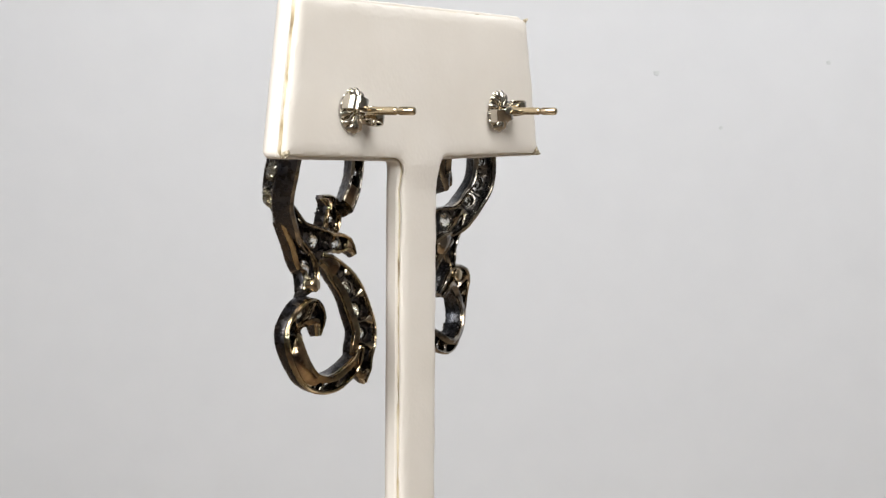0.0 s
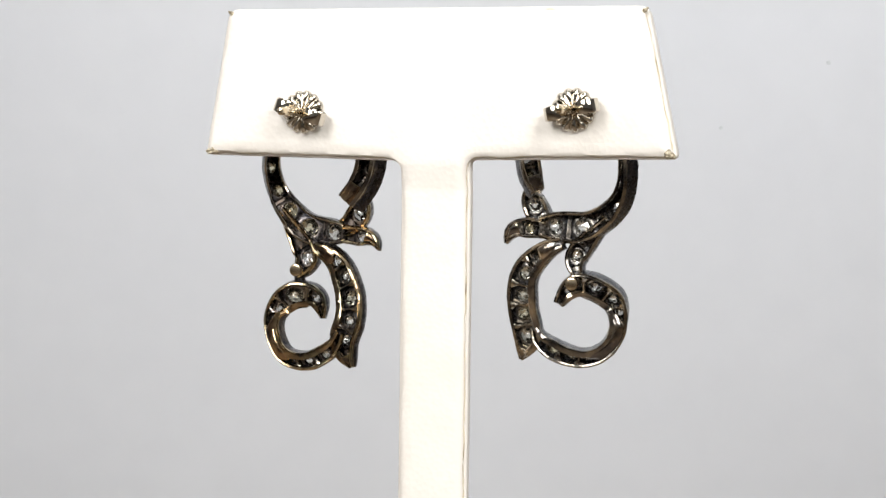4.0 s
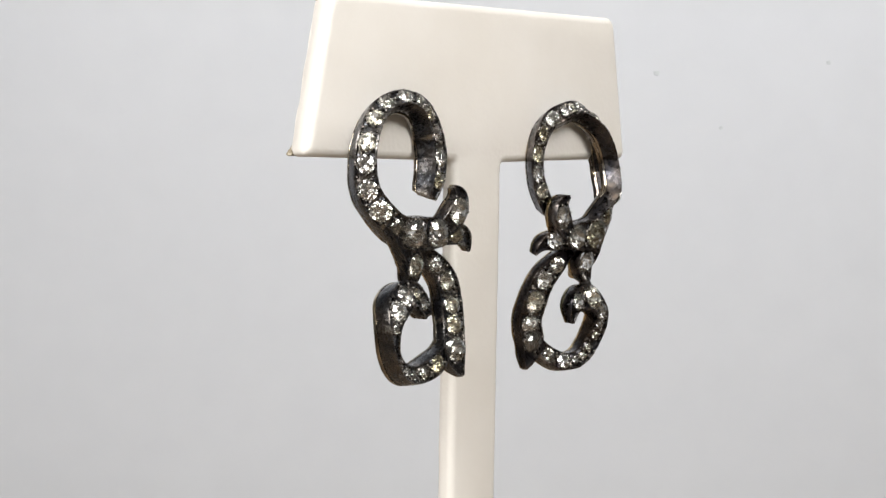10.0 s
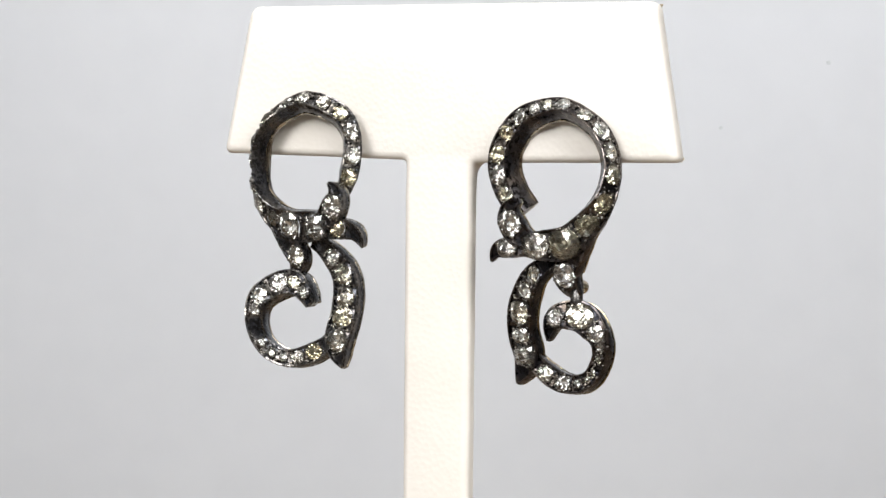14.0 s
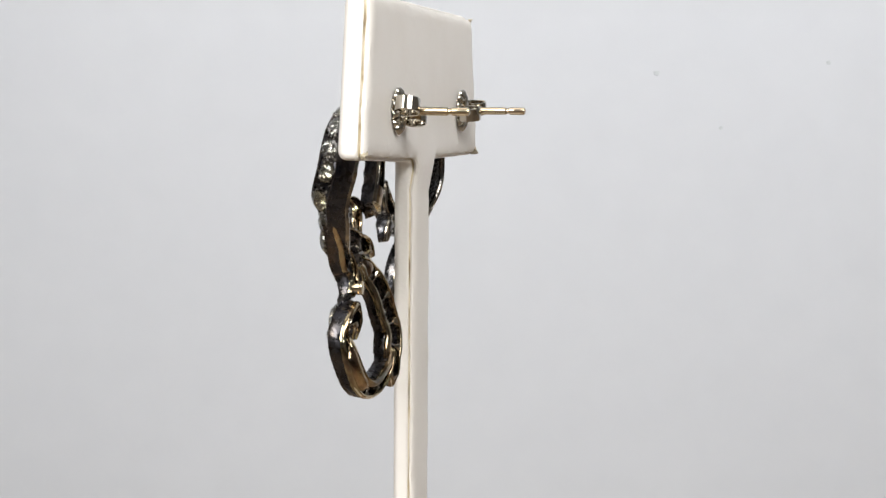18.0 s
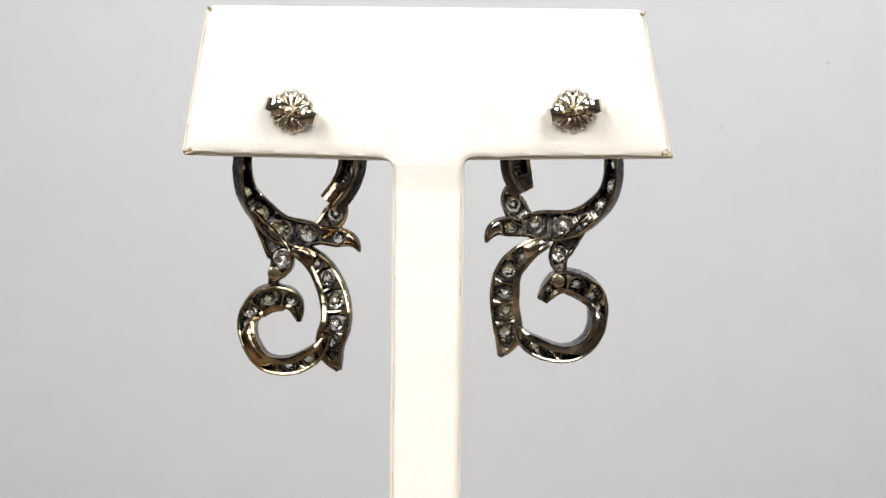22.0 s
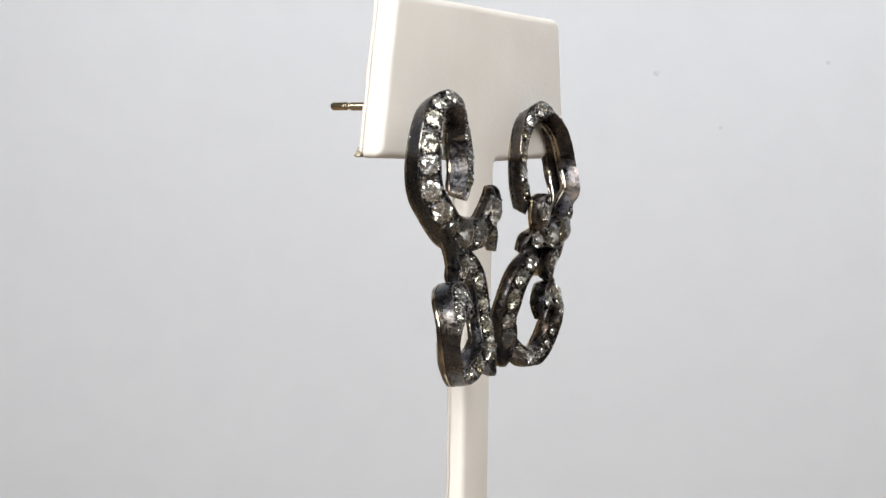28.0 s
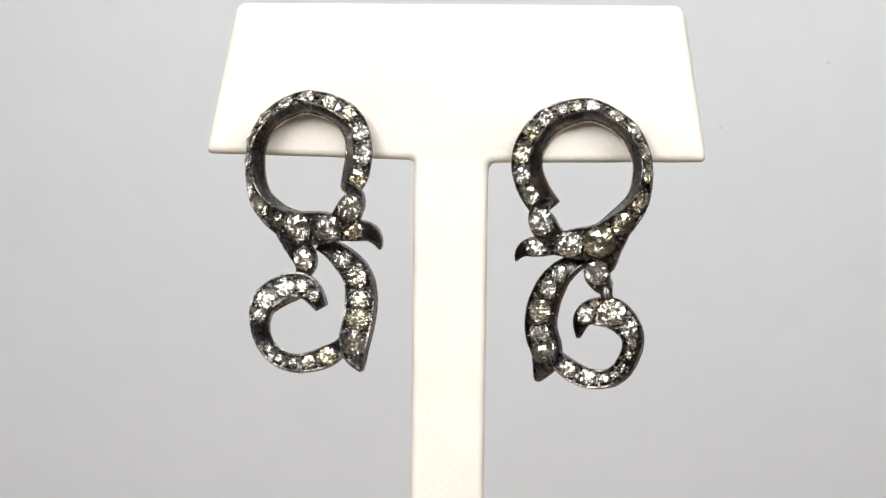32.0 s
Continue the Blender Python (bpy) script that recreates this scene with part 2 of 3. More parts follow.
# ---- the earrings ----
# rows: x, y, z of the face's middle, half width, turn of the face, radius of the stone set there
L_LOOP = [
    (5.83, -6.63, -10.01, 0.75, 8, 0), (6.72, -6.83, -7.96, 1.15, 8, 0.98), (7.1, -6.63, -5.52, 1.17, 0, 1), (6.81, -6.35, -2.72, 1.12, 6, 0.95),
    (5.41, -6.49, -0.59, 1.1, 18, 0.88), (3.33, -7.04, 0.55, 1.05, 30, 0.8), (0.71, -7.11, 1.12, 1.05, 44.84, 0.88), (-1.83, -6.6, 0.39, 1.1, 51.92, 0.9),
    (-4.16, -7.05, -1.23, 1.15, 59, 1), (-5.61, -7.3, -3.87, 1.25, 63.72, 1.05), (-5.85, -7.29, -6.16, 1.3, 63.72, 1.02), (-5.63, -7.46, -8.93, 1.35, 56.64, 1.12),
    (-4.41, -8.3, -11.19, 1.45, 42.48, 1.2), (-2.27, -8.59, -12.87, 1.5, 22, 0.95), (0.11, -8.98, -13.78, 1.85, 10, 1.75), (3.7, -9.34, -13.64, 1.75, 0, 1.65),
    (5.2, -9.48, -13.75, 1.1, 0, 0),
]
L_LEAF = [
    (4.3, -9.33, -13.4, 1, 0, 0), (5.5, -9.83, -12.6, 1.45, 0, 0), (6.4, -10.13, -11.3, 1.5, 0, 1.32), (6.9, -10.13, -9.9, 1.15, 0, 0),
    (6.6, -10.03, -9, 0.75, 0, 0), (5.7, -9.93, -8.6, 0.2, 0, 0),
]
L_DROP = [
    (-3, -8.5, -12.6, 0.5, 20, 0), (-1.5, -8.75, -14.3, 0.85, 10, 0), (0.02, -8.84, -15.93, 1.25, 4, 0), (1.03, -8.64, -17.16, 1.4, 0, 1.15),
    (0.92, -8.34, -18.33, 1.1, 0, 0), (0.42, -8.14, -19.58, 0.5, 0, 0),
]
L_WING = [
    (4.54, -8.99, -14.1, 1, 0, 0), (6.66, -9.49, -13.81, 1.25, 0, 1), (8.34, -9.29, -13.9, 1.1, 0, 0), (9.34, -8.99, -14.7, 0.75, 0, 0),
    (9.64, -8.79, -15.9, 0.15, 0, 0),
]
L_STEM = [
    (2.18, -7.27, -15.52, 0.7, 0, 0), (3.58, -7.47, -16.02, 1, 0, 0), (5.13, -7.77, -17.14, 1.35, 0, 0.95), (6.93, -8.05, -19.14, 1.6, 0, 1.1),
    (7.31, -8.34, -21.68, 1.75, 0, 1.2), (7.2, -8.79, -23.93, 1.7, 0, 1.32), (6.66, -9.4, -26.58, 1.75, 0, 1.48), (7.08, -9.6, -28.31, 1.2, 0, 0),
    (7.73, -9.8, -29.56, 0.22, 0, 0),
]
L_CURL = [
    (6, -9, -25.4, 0.5, 0, 0), (5.4, -9.3, -26.9, 0.85, 0, 0), (3.82, -9.44, -28.03, 1.25, 6, 0.95), (1.72, -9.35, -28.77, 1.1, 12, 0.75), (-0.21, -9.53, -28.97, 1, 18, 0.5),
    (-1.72, -9.71, -28.41, 1, 25, 0.5), (-2.94, -9.89, -27.31, 1, 32, 0.42), (-3.66, -10.07, -25.81, 1.02, 30, 0), (-3.92, -10.15, -23.54, 1.12, 10, 0.72),
    (-3.41, -9.89, -21.72, 1.45, -18, 1.1), (-1.2, -9.03, -20.34, 1.7, -30, 1.15), (0.87, -8.85, -20.03, 1.45, -20, 0.75), (2.05, -8.86, -21.29, 1.05, -10, 0.6),
    (2.9, -8.86, -22.74, 0.6, 0, 0),
]
R_LOOP = [
    (-4.97, -6.08, -11.28, 1.05, -8, 0), (-6.59, -6.18, -9.17, 1.1, -8, 0.95), (-7.51, -6.23, -6.87, 1.1, 0, 0.98), (-7.62, -6.27, -4.53, 1.1, 0, 0.98),
    (-6.55, -6.19, -2.17, 1.1, -8, 0.88), (-4.99, -6.23, -0.39, 1.1, -18, 0.95), (-2.9, -6.71, 0.51, 1.05, -28, 0.72), (-1.47, -6.59, 0.87, 1.05, -40.12, 0.7),
    (0.31, -6.47, 1.03, 1.05, -47.2, 0.88), (2.97, -6.61, -0.13, 1.1, -56.64, 0.85), (5, -6.71, -1.8, 1.25, -63.72, 1), (6.22, -6.83, -4.14, 1.3, -68.44, 1),
    (6.55, -7.11, -6.58, 1.35, -66.08, 1.05), (5.95, -8.05, -9.66, 1.4, -54.28, 1.12), (4.03, -7.96, -11.95, 1.55, -26, 1.3), (1.53, -8.28, -14.14, 1.85, -10, 1.75),
    (-1.97, -8.11, -14.42, 1.6, 0, 1.45), (-3.7, -7.88, -14.6, 1.1, 0, 0),
]
R_LEAF = [
    (-2.9, -7.93, -14.1, 1, 0, 0), (-4.2, -8.13, -13.4, 1.45, 0, 0), (-5.1, -8.23, -12.1, 1.5, 0, 1.35), (-5.4, -8.33, -10.7, 1.2, 0, 0),
    (-4.9, -8.33, -9.9, 0.8, 0, 0), (-3.9, -8.33, -9.6, 0.2, 0, 0),
]
R_DROP = [
    (4.9, -7.9, -12.0, 0.5, -20, 0), (3.3, -7.75, -14.0, 0.85, -10, 0), (1.87, -7.54, -15.99, 1.4, -4, 0), (0.92, -7.04, -17.65, 1.6, 0, 1.38),
    (1.67, -6.74, -19.09, 1.1, 0, 0), (2.47, -6.44, -20.04, 0.5, 0, 0),
]
R_WING = [
    (-3.1, -7.53, -14.6, 1, 0, 0), (-5.66, -7.73, -14.8, 1.25, 0, 1.1), (-6.9, -7.23, -15, 1, 0, 0), (-7.7, -6.83, -15.6, 0.65, 0, 0),
    (-8, -6.43, -16.5, 0.15, 0, 0),
]
R_STEM = [
    (-0.26, -6.12, -16, 0.7, 0, 0), (-1.76, -6.12, -16.6, 1, 0, 0), (-3.24, -6.02, -17.8, 1.3, 0, 0.95), (-4.51, -5.1, -19.63, 1.55, 0, 1.05),
    (-5.41, -4.56, -22.23, 1.75, 0, 1.25), (-5.57, -3.78, -24.87, 1.7, 0, 1.22), (-4.75, -3.83, -27.04, 1.75, 0, 1.5), (-5.31, -3.73, -28.96, 1.2, 0, 0),
    (-5.86, -3.63, -30.31, 0.22, 0, 0),
]
R_CURL = [
    (-4.4, -3.55, -25.9, 0.5, 0, 0), (-3.8, -3.9, -27.4, 0.85, 0, 0), (-2.22, -4.25, -28.82, 1.15, -6, 0.95), (0.01, -4.71, -29.77, 1.1, -12, 0.95), (2.06, -5.06, -29.71, 1.05, -20, 0.5),
    (3.24, -5.26, -29.25, 1.05, -26, 0.5), (4.04, -5.55, -28.34, 1.05, -28, 0.45), (4.81, -5.93, -26.8, 1.08, -24, 0.45), (5.18, -6.41, -25.35, 1.1, -20, 0.6),
    (4.87, -6.99, -23.84, 1.38, 10, 0.92), (2.92, -6.94, -21.9, 1.85, 28, 1.5), (-0.13, -7.05, -22.22, 1.35, 10, 0.92), (-0.76, -6.85, -23.67, 0.8, 0, 0),
    (-0.86, -6.75, -24.97, 0.22, 0, 0),
]


class Ribbon:
    """A band along a smooth line, with a face that turns about it."""

    def __init__(self, rows, turn, rake):
        a = np.array(rows, float)
        n = len(a)
        ext = np.vstack([2 * a[0] - a[1], a, 2 * a[-1] - a[-2]])
        pts, self.seat = [], []
        for i in range(n - 1):
            p0, p1, p2, p3 = ext[i:i + 4]
            for k in range(16):
                f = k / 16
                pts.append(0.5 * (2 * p1 + (p2 - p0) * f + (2 * p0 - 5 * p1 + 4 * p2 - p3) * f * f + (3 * p1 - p0 - 3 * p2 + p3) * f ** 3))
        pts.append(a[-1])
        p = np.array(pts)
        # even steps, then smoothed: the line, its width, its turn
        way = np.concatenate([[0], np.cumsum(np.linalg.norm(np.diff(p[:, :3], axis=0), axis=1))])
        count = max(8, int(way[-1] / 0.15))
        even = np.linspace(0, way[-1], count + 1)
        p = np.column_stack([np.interp(even, way, p[:, k]) for k in range(6)])
        for i in range(180):
            cols = slice(0, 5) if i < 55 else slice(3, 5) if i < 100 else slice(4, 5)
            p[1:-1, cols] = 0.25 * p[:-2, cols] + 0.5 * p[1:-1, cols] + 0.25 * p[2:, cols]
        self.p = p
        step = np.linalg.norm(np.diff(self.p[:, :3], axis=0), axis=1)
        self.s = np.concatenate([[0], np.cumsum(step)])
        self.length = self.s[-1]
        self.turn, self.rake = turn, rake
        self.knots = [np.interp(way[16 * i], even, self.s) for i in range(n)]
        spots = [(self.knots[i], r[5]) for i, r in enumerate(rows) if r[5] > 0]
        # stones drawn out along the band until they nearly touch
        self.stones = []
        for i, (q, r) in enumerate(spots):
            room_ = [abs(q - q2) * r / (r + r2) for j, (q2, r2) in enumerate(spots) if j != i] + [9]
            self.stones.append((q, r, min(1.1 * r, 0.98 * min(room_), q - 0.05, self.length - q - 0.05)))

    def frame_at(self, s):
        f = lambda q: np.array([np.interp(q, self.s, self.p[:, k]) for k in range(5)])
        c = f(s)
        a, b = f(max(0, s - 0.5)), f(min(self.length, s + 0.5))
        t = Vector(b[:3] - a[:3]).normalized()
        n = Vector((0, -1, 0))
        n = (n - t * n.dot(t)).normalized()
        u = t.cross(n)
        w = radians(c[4] + self.turn)
        # the loop's walls lean inwards, its lower end stands straight
        straight = min(1.0, max(0.0, (s / self.length - 0.4) / 0.36)) if self.rake else 1.0
        straight = straight * straight * (3 - 2 * straight)
        self.back = radians(0.45 * c[4] * straight + self.turn + self.rake * (1 - straight))
        self.back = n * math.cos(self.back) + u * math.sin(self.back)
        return Vector(c[:3]), t, u * math.cos(w) - n * math.sin(w), n * math.cos(w) + u * math.sin(w), max(0.08, c[3])

    def at(self, s, u, n):
        c, t, ud, nd, h = self.frame_at(min(max(s, 0), self.length))
        p = c + ud * u + (nd if n > 0 else self.back) * n
        rough = noise.noise_vector(p * 0.7) * 0.045 + noise.noise_vector(p * 2.6) * 0.025
        return (p + rough) * MM


def band(rows, turn, depth, rake, closed, broad_side=0):
    """The pierced silver band: two walls and a floor with a round seat for each stone."""
    rb = Ribbon(rows, turn, rake)
    bm, rims = bmesh.new(), []
    # walls
    count = max(8, int(rb.length / 0.28))
    for side in (-1, 1):
        rings = []
        for i in range(count + 1):
            s = rb.length * i / count
            h = rb.frame_at(s)[4]
            w = min(0.3, h * 0.8)
            d = depth * min(1.0, 0.45 + 0.55 * h / 0.9)
            prof = [(h - 0.06, 0.13), (h, 0.04), (h + 0.05, -0.5 * d), (h - 0.02, -d + 0.08), (h - 0.1, -d),
                    (h - w + 0.05, -d), (h - w, -d + 0.07), (h - w, 0.0), (h - 0.75 * w, 0.12)]
            rings.append([rb.at(s, side * u, n) for u, n in prof])
        loft(bm, rings)
        rims.append(bmesh.new())
        rings = []
        for i in range(count + 1):
            s = rb.length * i / count
            h = rb.frame_at(s)[4]
            w = min(0.85 if side == broad_side else 0.42, h * 0.8)
            d = depth * min(1.0, 0.45 + 0.55 * h / 0.9)
            prof = [(h + 0.05, -d + 0.3), (h + 0.07, -d + 0.06), (h - 0.02, -d - 0.14), (h - 0.5 * w, -d - 0.25), (h - w + 0.05, -d - 0.15), (h - w - 0.02, -d + 0.04), (h - w, -d + 0.3)]
            rings.append([rb.at(s, side * u, n) for u, n in prof])
        loft(rims[-1], rings)
    # end walls
    for s0, s1 in ((0, 0.28), (rb.length - 0.28, rb.length)):
        rings = []
        for s in (s0, s1):
            h = rb.frame_at(s)[4]
            d = depth * min(1.0, 0.45 + 0.55 * h / 0.9) * 0.94
            rings.append([rb.at(s, u, n) for u, n in ((-h * 0.97, 0.03), (h * 0.97, 0.03), (h * 0.97, -d), (-h * 0.97, -d))])
        loft(bm, rings)
    # floor
    cells = []
    for s, r, rs in rb.stones:
        cells.append((s - rs, s + rs, s, r))
    spots, last = [], 0.0
    for lo, hi, s, r in cells:
        spots.append((last, lo))
        last = hi
    spots.append((last, rb.length))
    for lo, hi in spots:
        if hi - lo < 0.01:
            continue
        k = max(1, int((hi - lo) / 0.3))
        rings = []
        for i in range(k + 1):
            s = lo + (hi - lo) * i / k
            h = rb.frame_at(s)[4] - 0.05
            rings.append([rb.at(s, u, n) for u, n in ((-h, -0.04), (-h * 0.5, -0.16), (h * 0.5, -0.16), (h, -0.04), (h, -0.62), (-h, -0.62))])
        loft(bm, rings)
    for lo, hi, s, r in cells:
        hole = r * 0.99
        m, rings = 20, [[] for _ in range(6)]
        for i in range(m):
            a = 2 * math.pi * i / m
            ca, sa = math.cos(a), math.sin(a)
            k = 1 / max(abs(ca), abs(sa))
            hs = (hi - lo) / 2
            sq = s + hs * ca * k
            h = rb.frame_at(sq)[4] - 0.05
            hole_u = min(hole, h - 0.08)
            hole_s = hs - 0.03
            rings[0].append(rb.at(sq, h * sa * k, -0.1))
            rings[1].append(rb.at(s + (0.5 * hole_s + 0.5 * hs) * ca, (0.6 * hole_u + 0.4 * h) * sa, -0.02))
            rings[2].append(rb.at(s + hole_s * ca, hole_u * sa, 0.06))
            rings[3].append(rb.at(s + 0.7 * hole_s * ca, 0.7 * hole_u * sa, -0.8))
            rings[4].append(rb.at(s + 0.86 * hole_s * ca, 0.86 * hole_u * sa, -0.82))
            rings[5].append(rb.at(sq, h * sa * k, -0.6))
        loft(bm, rings, cap=False)
    # solid polished stretches of the back
    shut = []
    for i0, i1 in closed:
        shut.append(bmesh.new())
        lo, hi = rb.knots[i0], rb.knots[i1]
        k = max(2, int((hi - lo) / 0.3))
        rings = []
        for i in range(k + 1):
            s = lo + (hi - lo) * i / k
            h = max(0.06, rb.frame_at(s)[4] - 0.12)
            d = depth * min(1.0, 0.45 + 0.55 * h / 0.9)
            # the plate runs out into the rim at both ends
            e = min(1.0, (i + 0.3) / (0.22 * k), (k - i + 0.3) / (0.22 * k)) if k > 8 else 1.0
            mid = 0.6 * (1 - e) * h * broad_side
            rings.append([rb.at(s, mid + u * h * (0.3 + 0.7 * e), n * e * min(1, h) - d) for u, n in ((-1, 0.05), (-0.8, -0.2), (-0.45, -0.36), (0, -0.42), (0.45, -0.36), (0.8, -0.2), (1, 0.05), (1, 0.3), (-1, 0.3))])
        loft(shut[-1], rings)
    # partitions between the stones, flush with the back edge
    bars = []
    for (q0, _, a0), (q1, _, a1) in zip(rb.stones, rb.stones[1:]):
        lo, hi = q0 + a0, q1 - a1
        s = (lo + hi) / 2
        if hi - lo > 1.2 or any(rb.knots[i0] - 0.4 < s < rb.knots[i1] + 0.4 for i0, i1 in closed):
            continue
        bars.append(bmesh.new())
        h = rb.frame_at(s)[4] - 0.42
        d = depth * min(1.0, 0.45 + 0.55 * h / 0.9)
        rings = []
        for u in (-1, -0.6, -0.2, 0.2, 0.6, 1):
            w = 0.12 + 0.32 * u * u
            rings.append([rb.at(s + e * w, u * h, n + 0.12 * (1 - u * u)) for e, n in ((-1, -0.5), (-1, -d + 0.02), (-0.5, -d - 0.1), (0.5, -d - 0.1), (1, -d + 0.02), (1, -0.5))])
        loft(bars[-1], rings)
    return rb, bm, rims, shut, bars


def beads(rb):
    """Small grains of metal pushed over the stones' edges."""
    bm = bmesh.new()
    rnd = random.Random(5)

    def grain(q, u, n, size):
        k = Matrix.Diagonal((rnd.uniform(0.8, 1.25), rnd.uniform(0.8, 1.25), rnd.uniform(0.8, 1.2), 1))
        bmesh.ops.create_icosphere(bm, subdivisions=2, radius=size * MM, matrix=Matrix.Translation(rb.at(q, u, n)) @ k)

    for s, r, rs in rb.stones:
        k = 6 if r > 0.8 else 4
        h = rb.frame_at(s)[4]
        for i in range(k):
            a = 2 * math.pi * (i + 0.5) / k + rnd.uniform(-0.25, 0.25)
            u = max(-h + 0.22, min(h - 0.22, r * 1.05 * math.sin(a)))
            grain(s + rs * math.cos(a), u, rnd.uniform(0.06, 0.2), rnd.uniform(0.12, 0.2))
        # filed edge beside the stone
        for side in (-1, 1):
            if rnd.random() < 0.6:
                grain(s + rnd.uniform(-0.3, 0.3), side * (h - 0.16), 0.1, rnd.uniform(0.1, 0.16))
    # loose grains where no stone sits
    ends = [0.0] + [e for s, r, rs in rb.stones for e in (s - rs, s + rs)] + [rb.length]
    for lo, hi in zip(ends[::2], ends[1::2]):
        h = rb.frame_at((lo + hi) / 2)[4]
        if hi - lo < 1.1 and h > 0.5:
            for i in range(4):
                grain(rnd.uniform(lo, hi), rnd.uniform(-0.75, 0.75) * h, rnd.uniform(-0.1, 0.08), rnd.uniform(0.13, 0.22))
    return bm


def gem_mesh(seed, square):
    """An old cut stone of radius 1: table, crown, girdle, pavilion."""
    rnd = random.Random(seed)
    bm = bmesh.new()
    m = 16

    def ring(r, z, count, off=0.0, rough=0.03):
        out = []
        for i in range(count):
            a = 2 * math.pi * (i + off) / count
            k = (abs(math.cos(a)) ** square + abs(math.sin(a)) ** square) ** (-1 / square)
            q = r * k * (1 + rnd.uniform(-rough, rough))
            out.append(bm.verts.new((q * math.cos(a), q * math.sin(a), z + rnd.uniform(-rough, rough) * 0.8)))
        return out

    girdle_low, girdle = ring(1, -0.07, m), ring(1, 0.05, m)
    mid = ring(0.76, 0.25, 8, 0.5, 0.06)
    table = ring(0.42, 0.4, 8, 0.0, 0.06)
    low = ring(0.56, -0.46, 8, 0.5, 0.05)
    tip = ring(0.13, -0.82, 8, 0.0, 0.03)
    bridge(bm, girdle_low, girdle)

    def fan(big, small):
        for i in range(8):
            bm.faces.new((big[2 * i], big[2 * i + 1], small[i]))
            bm.faces.new((big[2 * i + 1], big[(2 * i + 2) % 16], small[i]))
            bm.faces.new((small[i], big[(2 * i + 2) % 16], small[(i + 1) % 8]))

    fan(girdle, mid)
    for i in range(8):
        bm.faces.new((mid[i - 1], mid[i], table[i]))
        bm.faces.new((mid[i], table[(i + 1) % 8], table[i]))
    bm.faces.new(table)
    fan(girdle_low, low)
    for i in range(8):
        bm.faces.new((low[i - 1], low[i], tip[i]))
        bm.faces.new((low[i], tip[(i + 1) % 8], tip[i]))
    bm.faces.new(tip)
    bmesh.ops.recalc_face_normals(bm, faces=bm.faces)
    me = bpy.data.meshes.new("diamond")
    bm.to_mesh(me)
    bm.free()
    return finish(me, GEM)


GEMS = [gem_mesh(k, sq) for k, sq in enumerate((2.0, 2.3, 2.9, 2.4, 2.1, 2.6, 2.2, 3.3))]


def set_stones(rb, parent, rnd):
    for s, r, rs in rb.stones:
        c, t, u, n, h = rb.frame_at(s)
        a = rnd.uniform(-0.25, 0.25)
        ob = new("diamond", rnd.choice(GEMS))
        ob.parent = parent
        x, y = t * math.cos(a) + u * math.sin(a), u * math.cos(a) - t * math.sin(a)
        # small differences of tilt from stone to stone
        nn = (n + t * rnd.uniform(-0.16, 0.16) + u * rnd.uniform(-0.16, 0.16)).normalized()
        x = (x - nn * x.dot(nn)).normalized()
        y = nn.cross(x)
        m = Matrix((x, y, nn)).transposed().to_4x4()
        m.translation = (c + n * 0.04) * MM
        rs *= rnd.uniform(0.97, 1.02)
        ru = min(r, h - 0.05)
        ob.matrix_basis = m @ Matrix.Diagonal((rs * 0.96 * MM, ru * 0.98 * MM, r * MM, 1))


def spring_strip(bm, width, thick, m):
    """A strip that leaves the disc, swings out and rolls back in to the post."""
    way = [(0.5, 0.34), (1.6, 0.32), (2.5, 0.42), (3.0, 0.9), (3.08, 1.7), (2.8, 2.6), (2.2, 3.15), (1.5, 3.2), (0.95, 2.8), (0.62, 2.15), (0.6, 1.5), (0.85, 1.1)]
    pts = []
    ext = [way[0]] + way + [way[-1]]
    for i in range(len(way) - 1):
        p0, p1, p2, p3 = (Vector(q) for q in ext[i:i + 4])
        for k in range(4):
            f = k / 4
            pts.append(0.5 * (2 * p1 + (p2 - p0) * f + (2 * p0 - 5 * p1 + 4 * p2 - p3) * f * f + (3 * p1 - p0 - 3 * p2 + p3) * f ** 3))
    rings = []
    for i, p in enumerate(pts):
        t = (pts[min(i + 1, len(pts) - 1)] - pts[max(i - 1, 0)]).normalized()
        n = Vector((-t.y, t.x)) * thick / 2
        e = 0.07
        prof = [(n, -width / 2 + e), (n, width / 2 - e), (n * 0.5, width / 2), (-n * 0.5, width / 2), (-n, width / 2 - e), (-n, -width / 2 + e), (-n * 0.5, -width / 2), (n * 0.5, -width / 2)]
        rings.append([m @ Vector(((p.x + o.x) * MM, (p.y + o.y) * 0.84 * MM, z * MM)) for o, z in prof])
    loft(bm, rings)


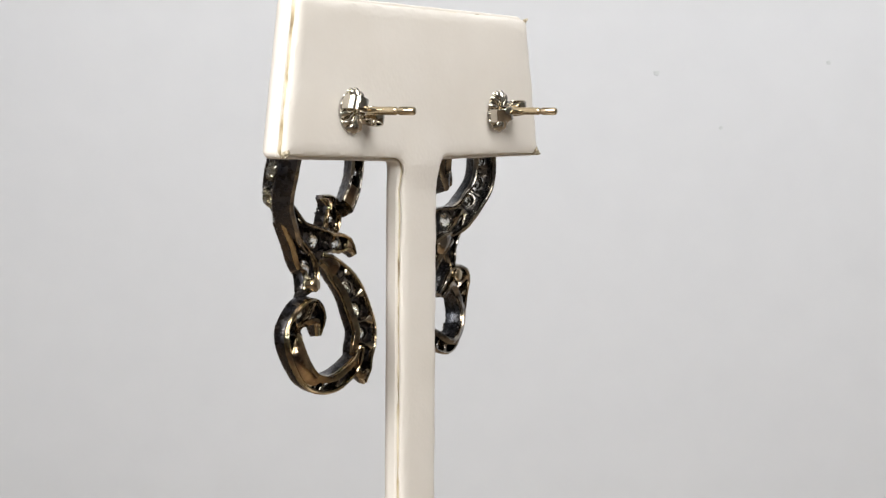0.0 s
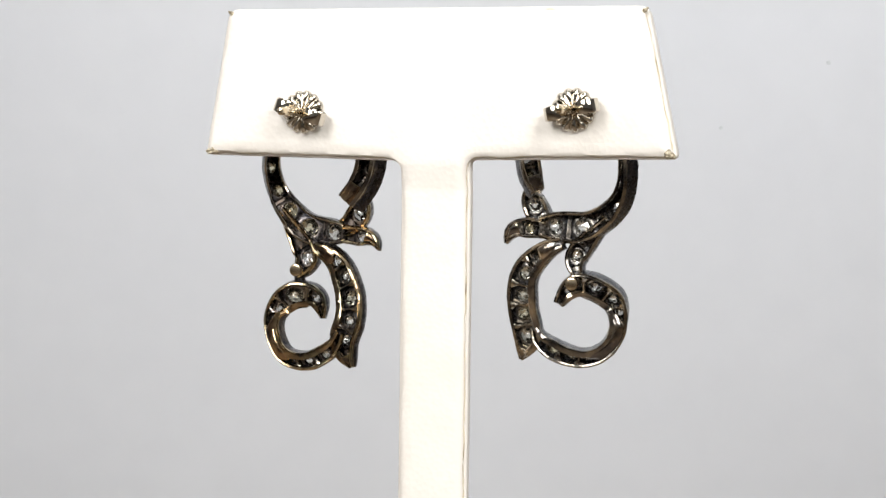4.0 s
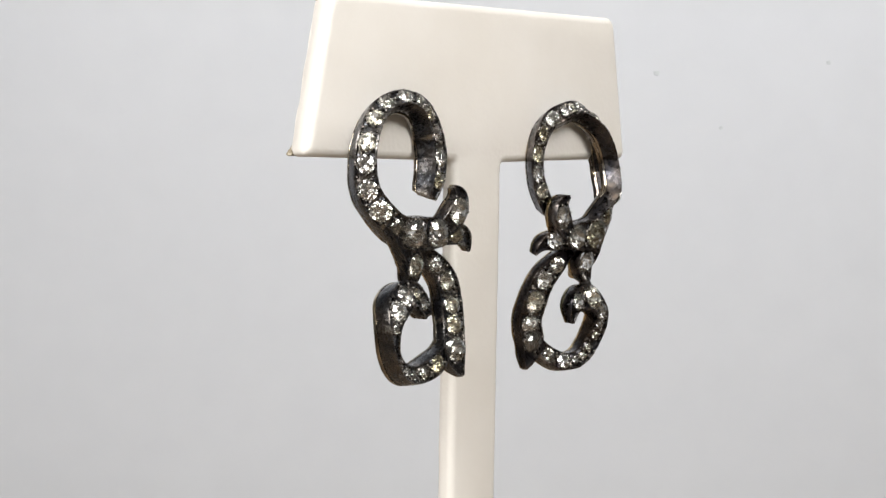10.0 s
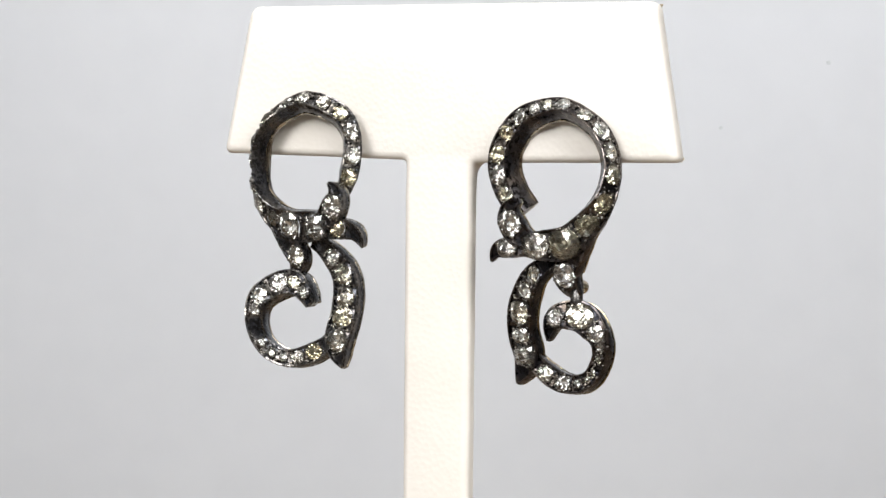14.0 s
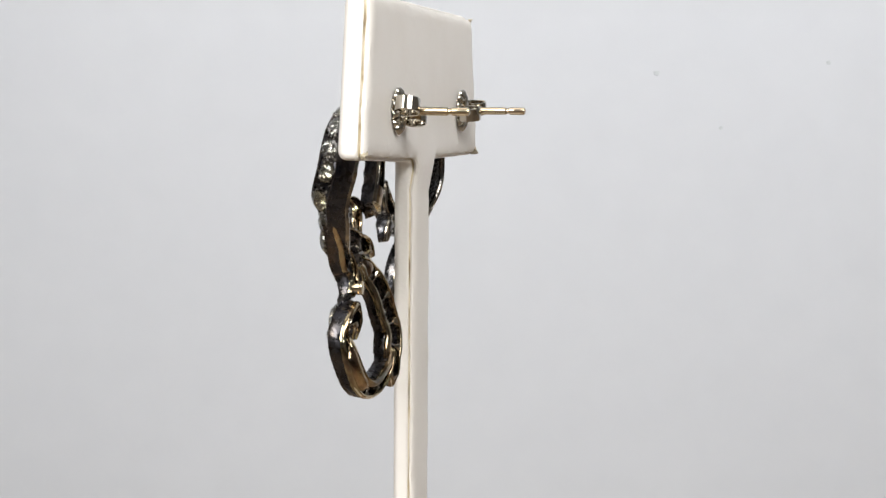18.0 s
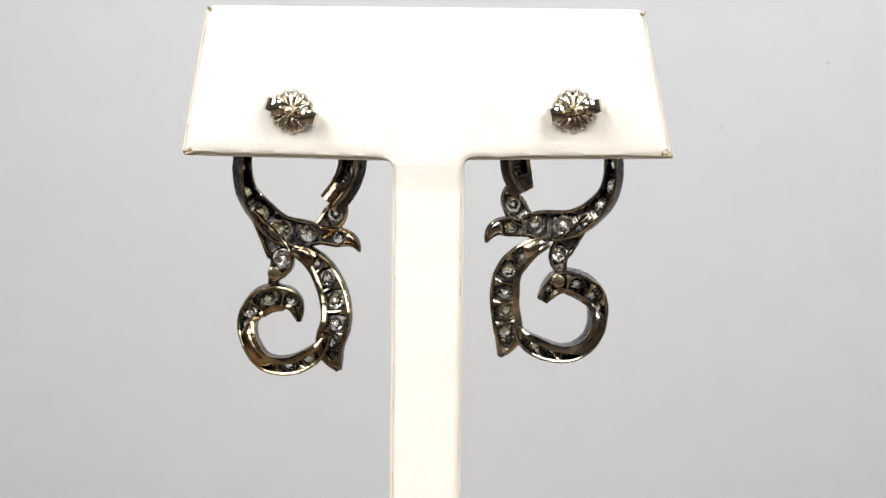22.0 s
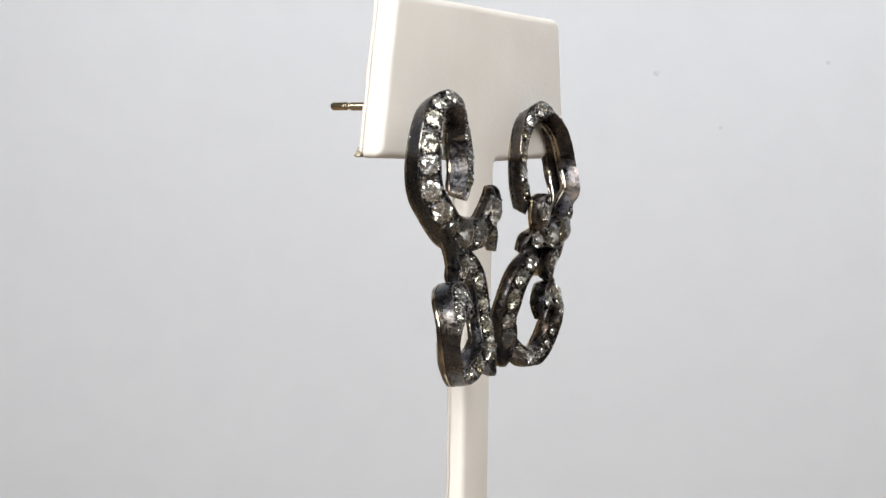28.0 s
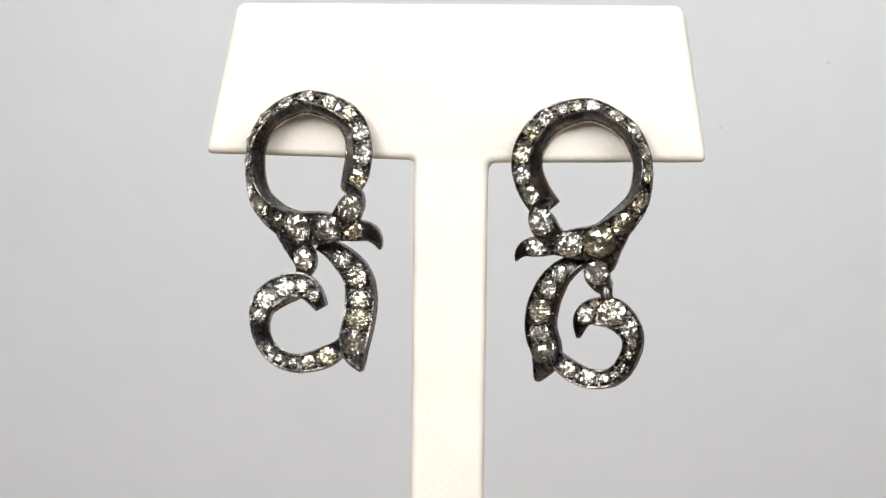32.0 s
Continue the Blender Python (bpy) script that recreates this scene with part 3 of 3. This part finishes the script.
def friction_back(er, tip_y, spin):
    """The scalloped disc with two rolled springs that grips the post."""
    turn = pose(0, 0, 0, 0, spin, 0)
    bm = bmesh.new()
    m = 112
    y0 = -1.07
    rings = []
    for r, dy, wave in ((0.47, 0.12, 0.0), (0.5, 0.44, 0.0), (0.62, 0.5, 0.02), (1.1, 0.42, 0.16), (1.7, 0.34, 0.34), (2.15, 0.2, 0.34), (2.38, 0.04, 0.22), (2.42, -0.08, 0.16), (2.1, -0.04, 0.14), (0.47, 0.1, 0)):
        ring = []
        for i in range(m):
            a = 2 * math.pi * i / m
            k = 2 * abs(math.cos(6.5 * a)) ** 0.55 - 1
            rr = r * (1 + (0.07 * k if r > 2.3 else 0.04 * k if r > 2 else 0))
            ring.append(turn @ Vector((rr * math.cos(a) * MM, (y0 + dy + wave * k) * MM, rr * math.sin(a) * MM)))
        rings.append(ring)
    loft(bm, rings, cap=False)
    disc = part("scalloped_disc", bm, WHITE_METAL, er, "bright white metal scalloped friction back")
    for side in (-1, 1):
        bm = bmesh.new()
        spring_strip(bm, 1.55, 0.22, turn @ Matrix.Translation((0, y0 * MM, 0)) @ Matrix.Diagonal((side, 1, 1, 1)))
        part("spring_roll", bm, WHITE_METAL, disc)
    bm = bmesh.new()
    total = tip_y + 4.6
    f = lambda y: (y + 4.6) / total
    r = 0.46 * MM
    tube(bm, (0, -4.6 * MM, 0), (0, tip_y * MM, 0), [(0, r), (f(tip_y - 2.45), r), (f(tip_y - 2.3), r * 0.72), (f(tip_y - 2.05), r * 0.72), (f(tip_y - 1.9), r),
         (f(tip_y - 0.25), r), (f(tip_y - 0.08), r * 0.8), (1, r * 0.4)], 18)
    part("post", bm, GOLD, er, "pale gold ear post with a groove")


def earring(rows, side, tip_y, nut_turn, turn, ring_at, lug_at, label, seed):
    er = new("earring")
    tagged(er, label, "earring", group="pair of scroll earrings")
    rnd = random.Random(seed)
    edge = DARK_GOLD if side > 0 else OLD_GOLD
    tone = SILVER if side > 0 else BROWN_SILVER
    for name, key, depth, tw, solid in (("loop_scroll", 0, 2.1, 0, [(0, 1)]), ("top_leaf", 1, 1.5, 0, [(3, 5)]), ("drop_leaf", 2, 1.5, turn * 0.5, []),
                                        ("side_leaf", 3, 1.5, 0, [(2, 4)]), ("stem_scroll", 4, 1.4, turn, [(0, 2), (7, 8)]),
                                        ("curl_scroll", 5, 1.85 + 0.25 * side, 0, [(4, 8)])):
        rb, bm, rims, shut, bars = band(rows[key], tw, depth, side * 32 if key == 0 else 0, solid, side if key > 3 else 0)
        ob = part(name, bm, tone, er, smooth=40)
        for rim in rims:
            part("back_rim", rim, edge if key else DARK_GOLD, ob, "worn brownish gold back edge")
        for plate_ in shut:
            part("back_plate", plate_, edge, ob, "polished brown-gold closed back")
        for bar in bars if key > 3 else []:
            part("partition", bar, DARK_GOLD, ob)
        tagged(part("grain_setting", beads(rb), SILVER, ob), kind="stuff")
        set_stones(rb, ob, rnd)
    bm = bmesh.new()
    x, y, z = ring_at
    tube(bm, (x * MM, (y - 0.7) * MM, z * MM), (x * MM, (y + 0.75) * MM, z * MM), [(0, 0.55 * MM), (0.6, 0.78 * MM), (0.88, 0.78 * MM), (0.97, 0.7 * MM), (1, 0.55 * MM)], 20)
    lug = bmesh.new()
    tube(lug, [c * MM for c in lug_at[0]], [c * MM for c in lug_at[1]], [(0, 0.5 * MM), (0.15, 0.68 * MM), (0.85, 0.7 * MM), (1, 0.5 * MM)], 14)
    part("joint_lug", lug, SILVER, er)
    part("joint_pin", bm, GOLD, er, "small worn gold joint pin")
    friction_back(er, tip_y, nut_turn)
    return er


def spin(t):
    return pose(0, 0, EYE, 0, 0, 239.66 - SPIN * t)


STAND = display_stand()
LEFT_SPOT, RIGHT_SPOT = (-15.24, 0, 3.0), (17.48, 0, 2.5)
LEFT = earring((L_LOOP, L_LEAF, L_DROP, L_WING, L_STEM, L_CURL), 1, 6.95, 12, 4, (1.05, -6.4, -20.2), ((0.6, -7.6, -18.8), (1.0, -7.5, -20.8)),
               "blackened silver scroll earring set with old-cut diamonds, scroll hanging forward", 11)
RIGHT = earring((R_LOOP, R_LEAF, R_DROP, R_WING, R_STEM, R_CURL), -1, 6.83, -18, 14, (2.07, -4.9, -19.0), ((2.0, -5.7, -18.7), (2.3, -6.5, -20.9)),
                "blackened silver scroll earring set with old-cut diamonds, scroll twisted back", 12)


def motions():
    times = [0.5 * i for i in range(65)]
    walk(STAND, [(t, spin(t)) for t in times])
    for ob, spot in ((LEFT, LEFT_SPOT), (RIGHT, RIGHT_SPOT)):
        walk(ob, [(t, spin(t) @ Matrix.Translation([c * MM for c in spot])) for t in times])


motions()
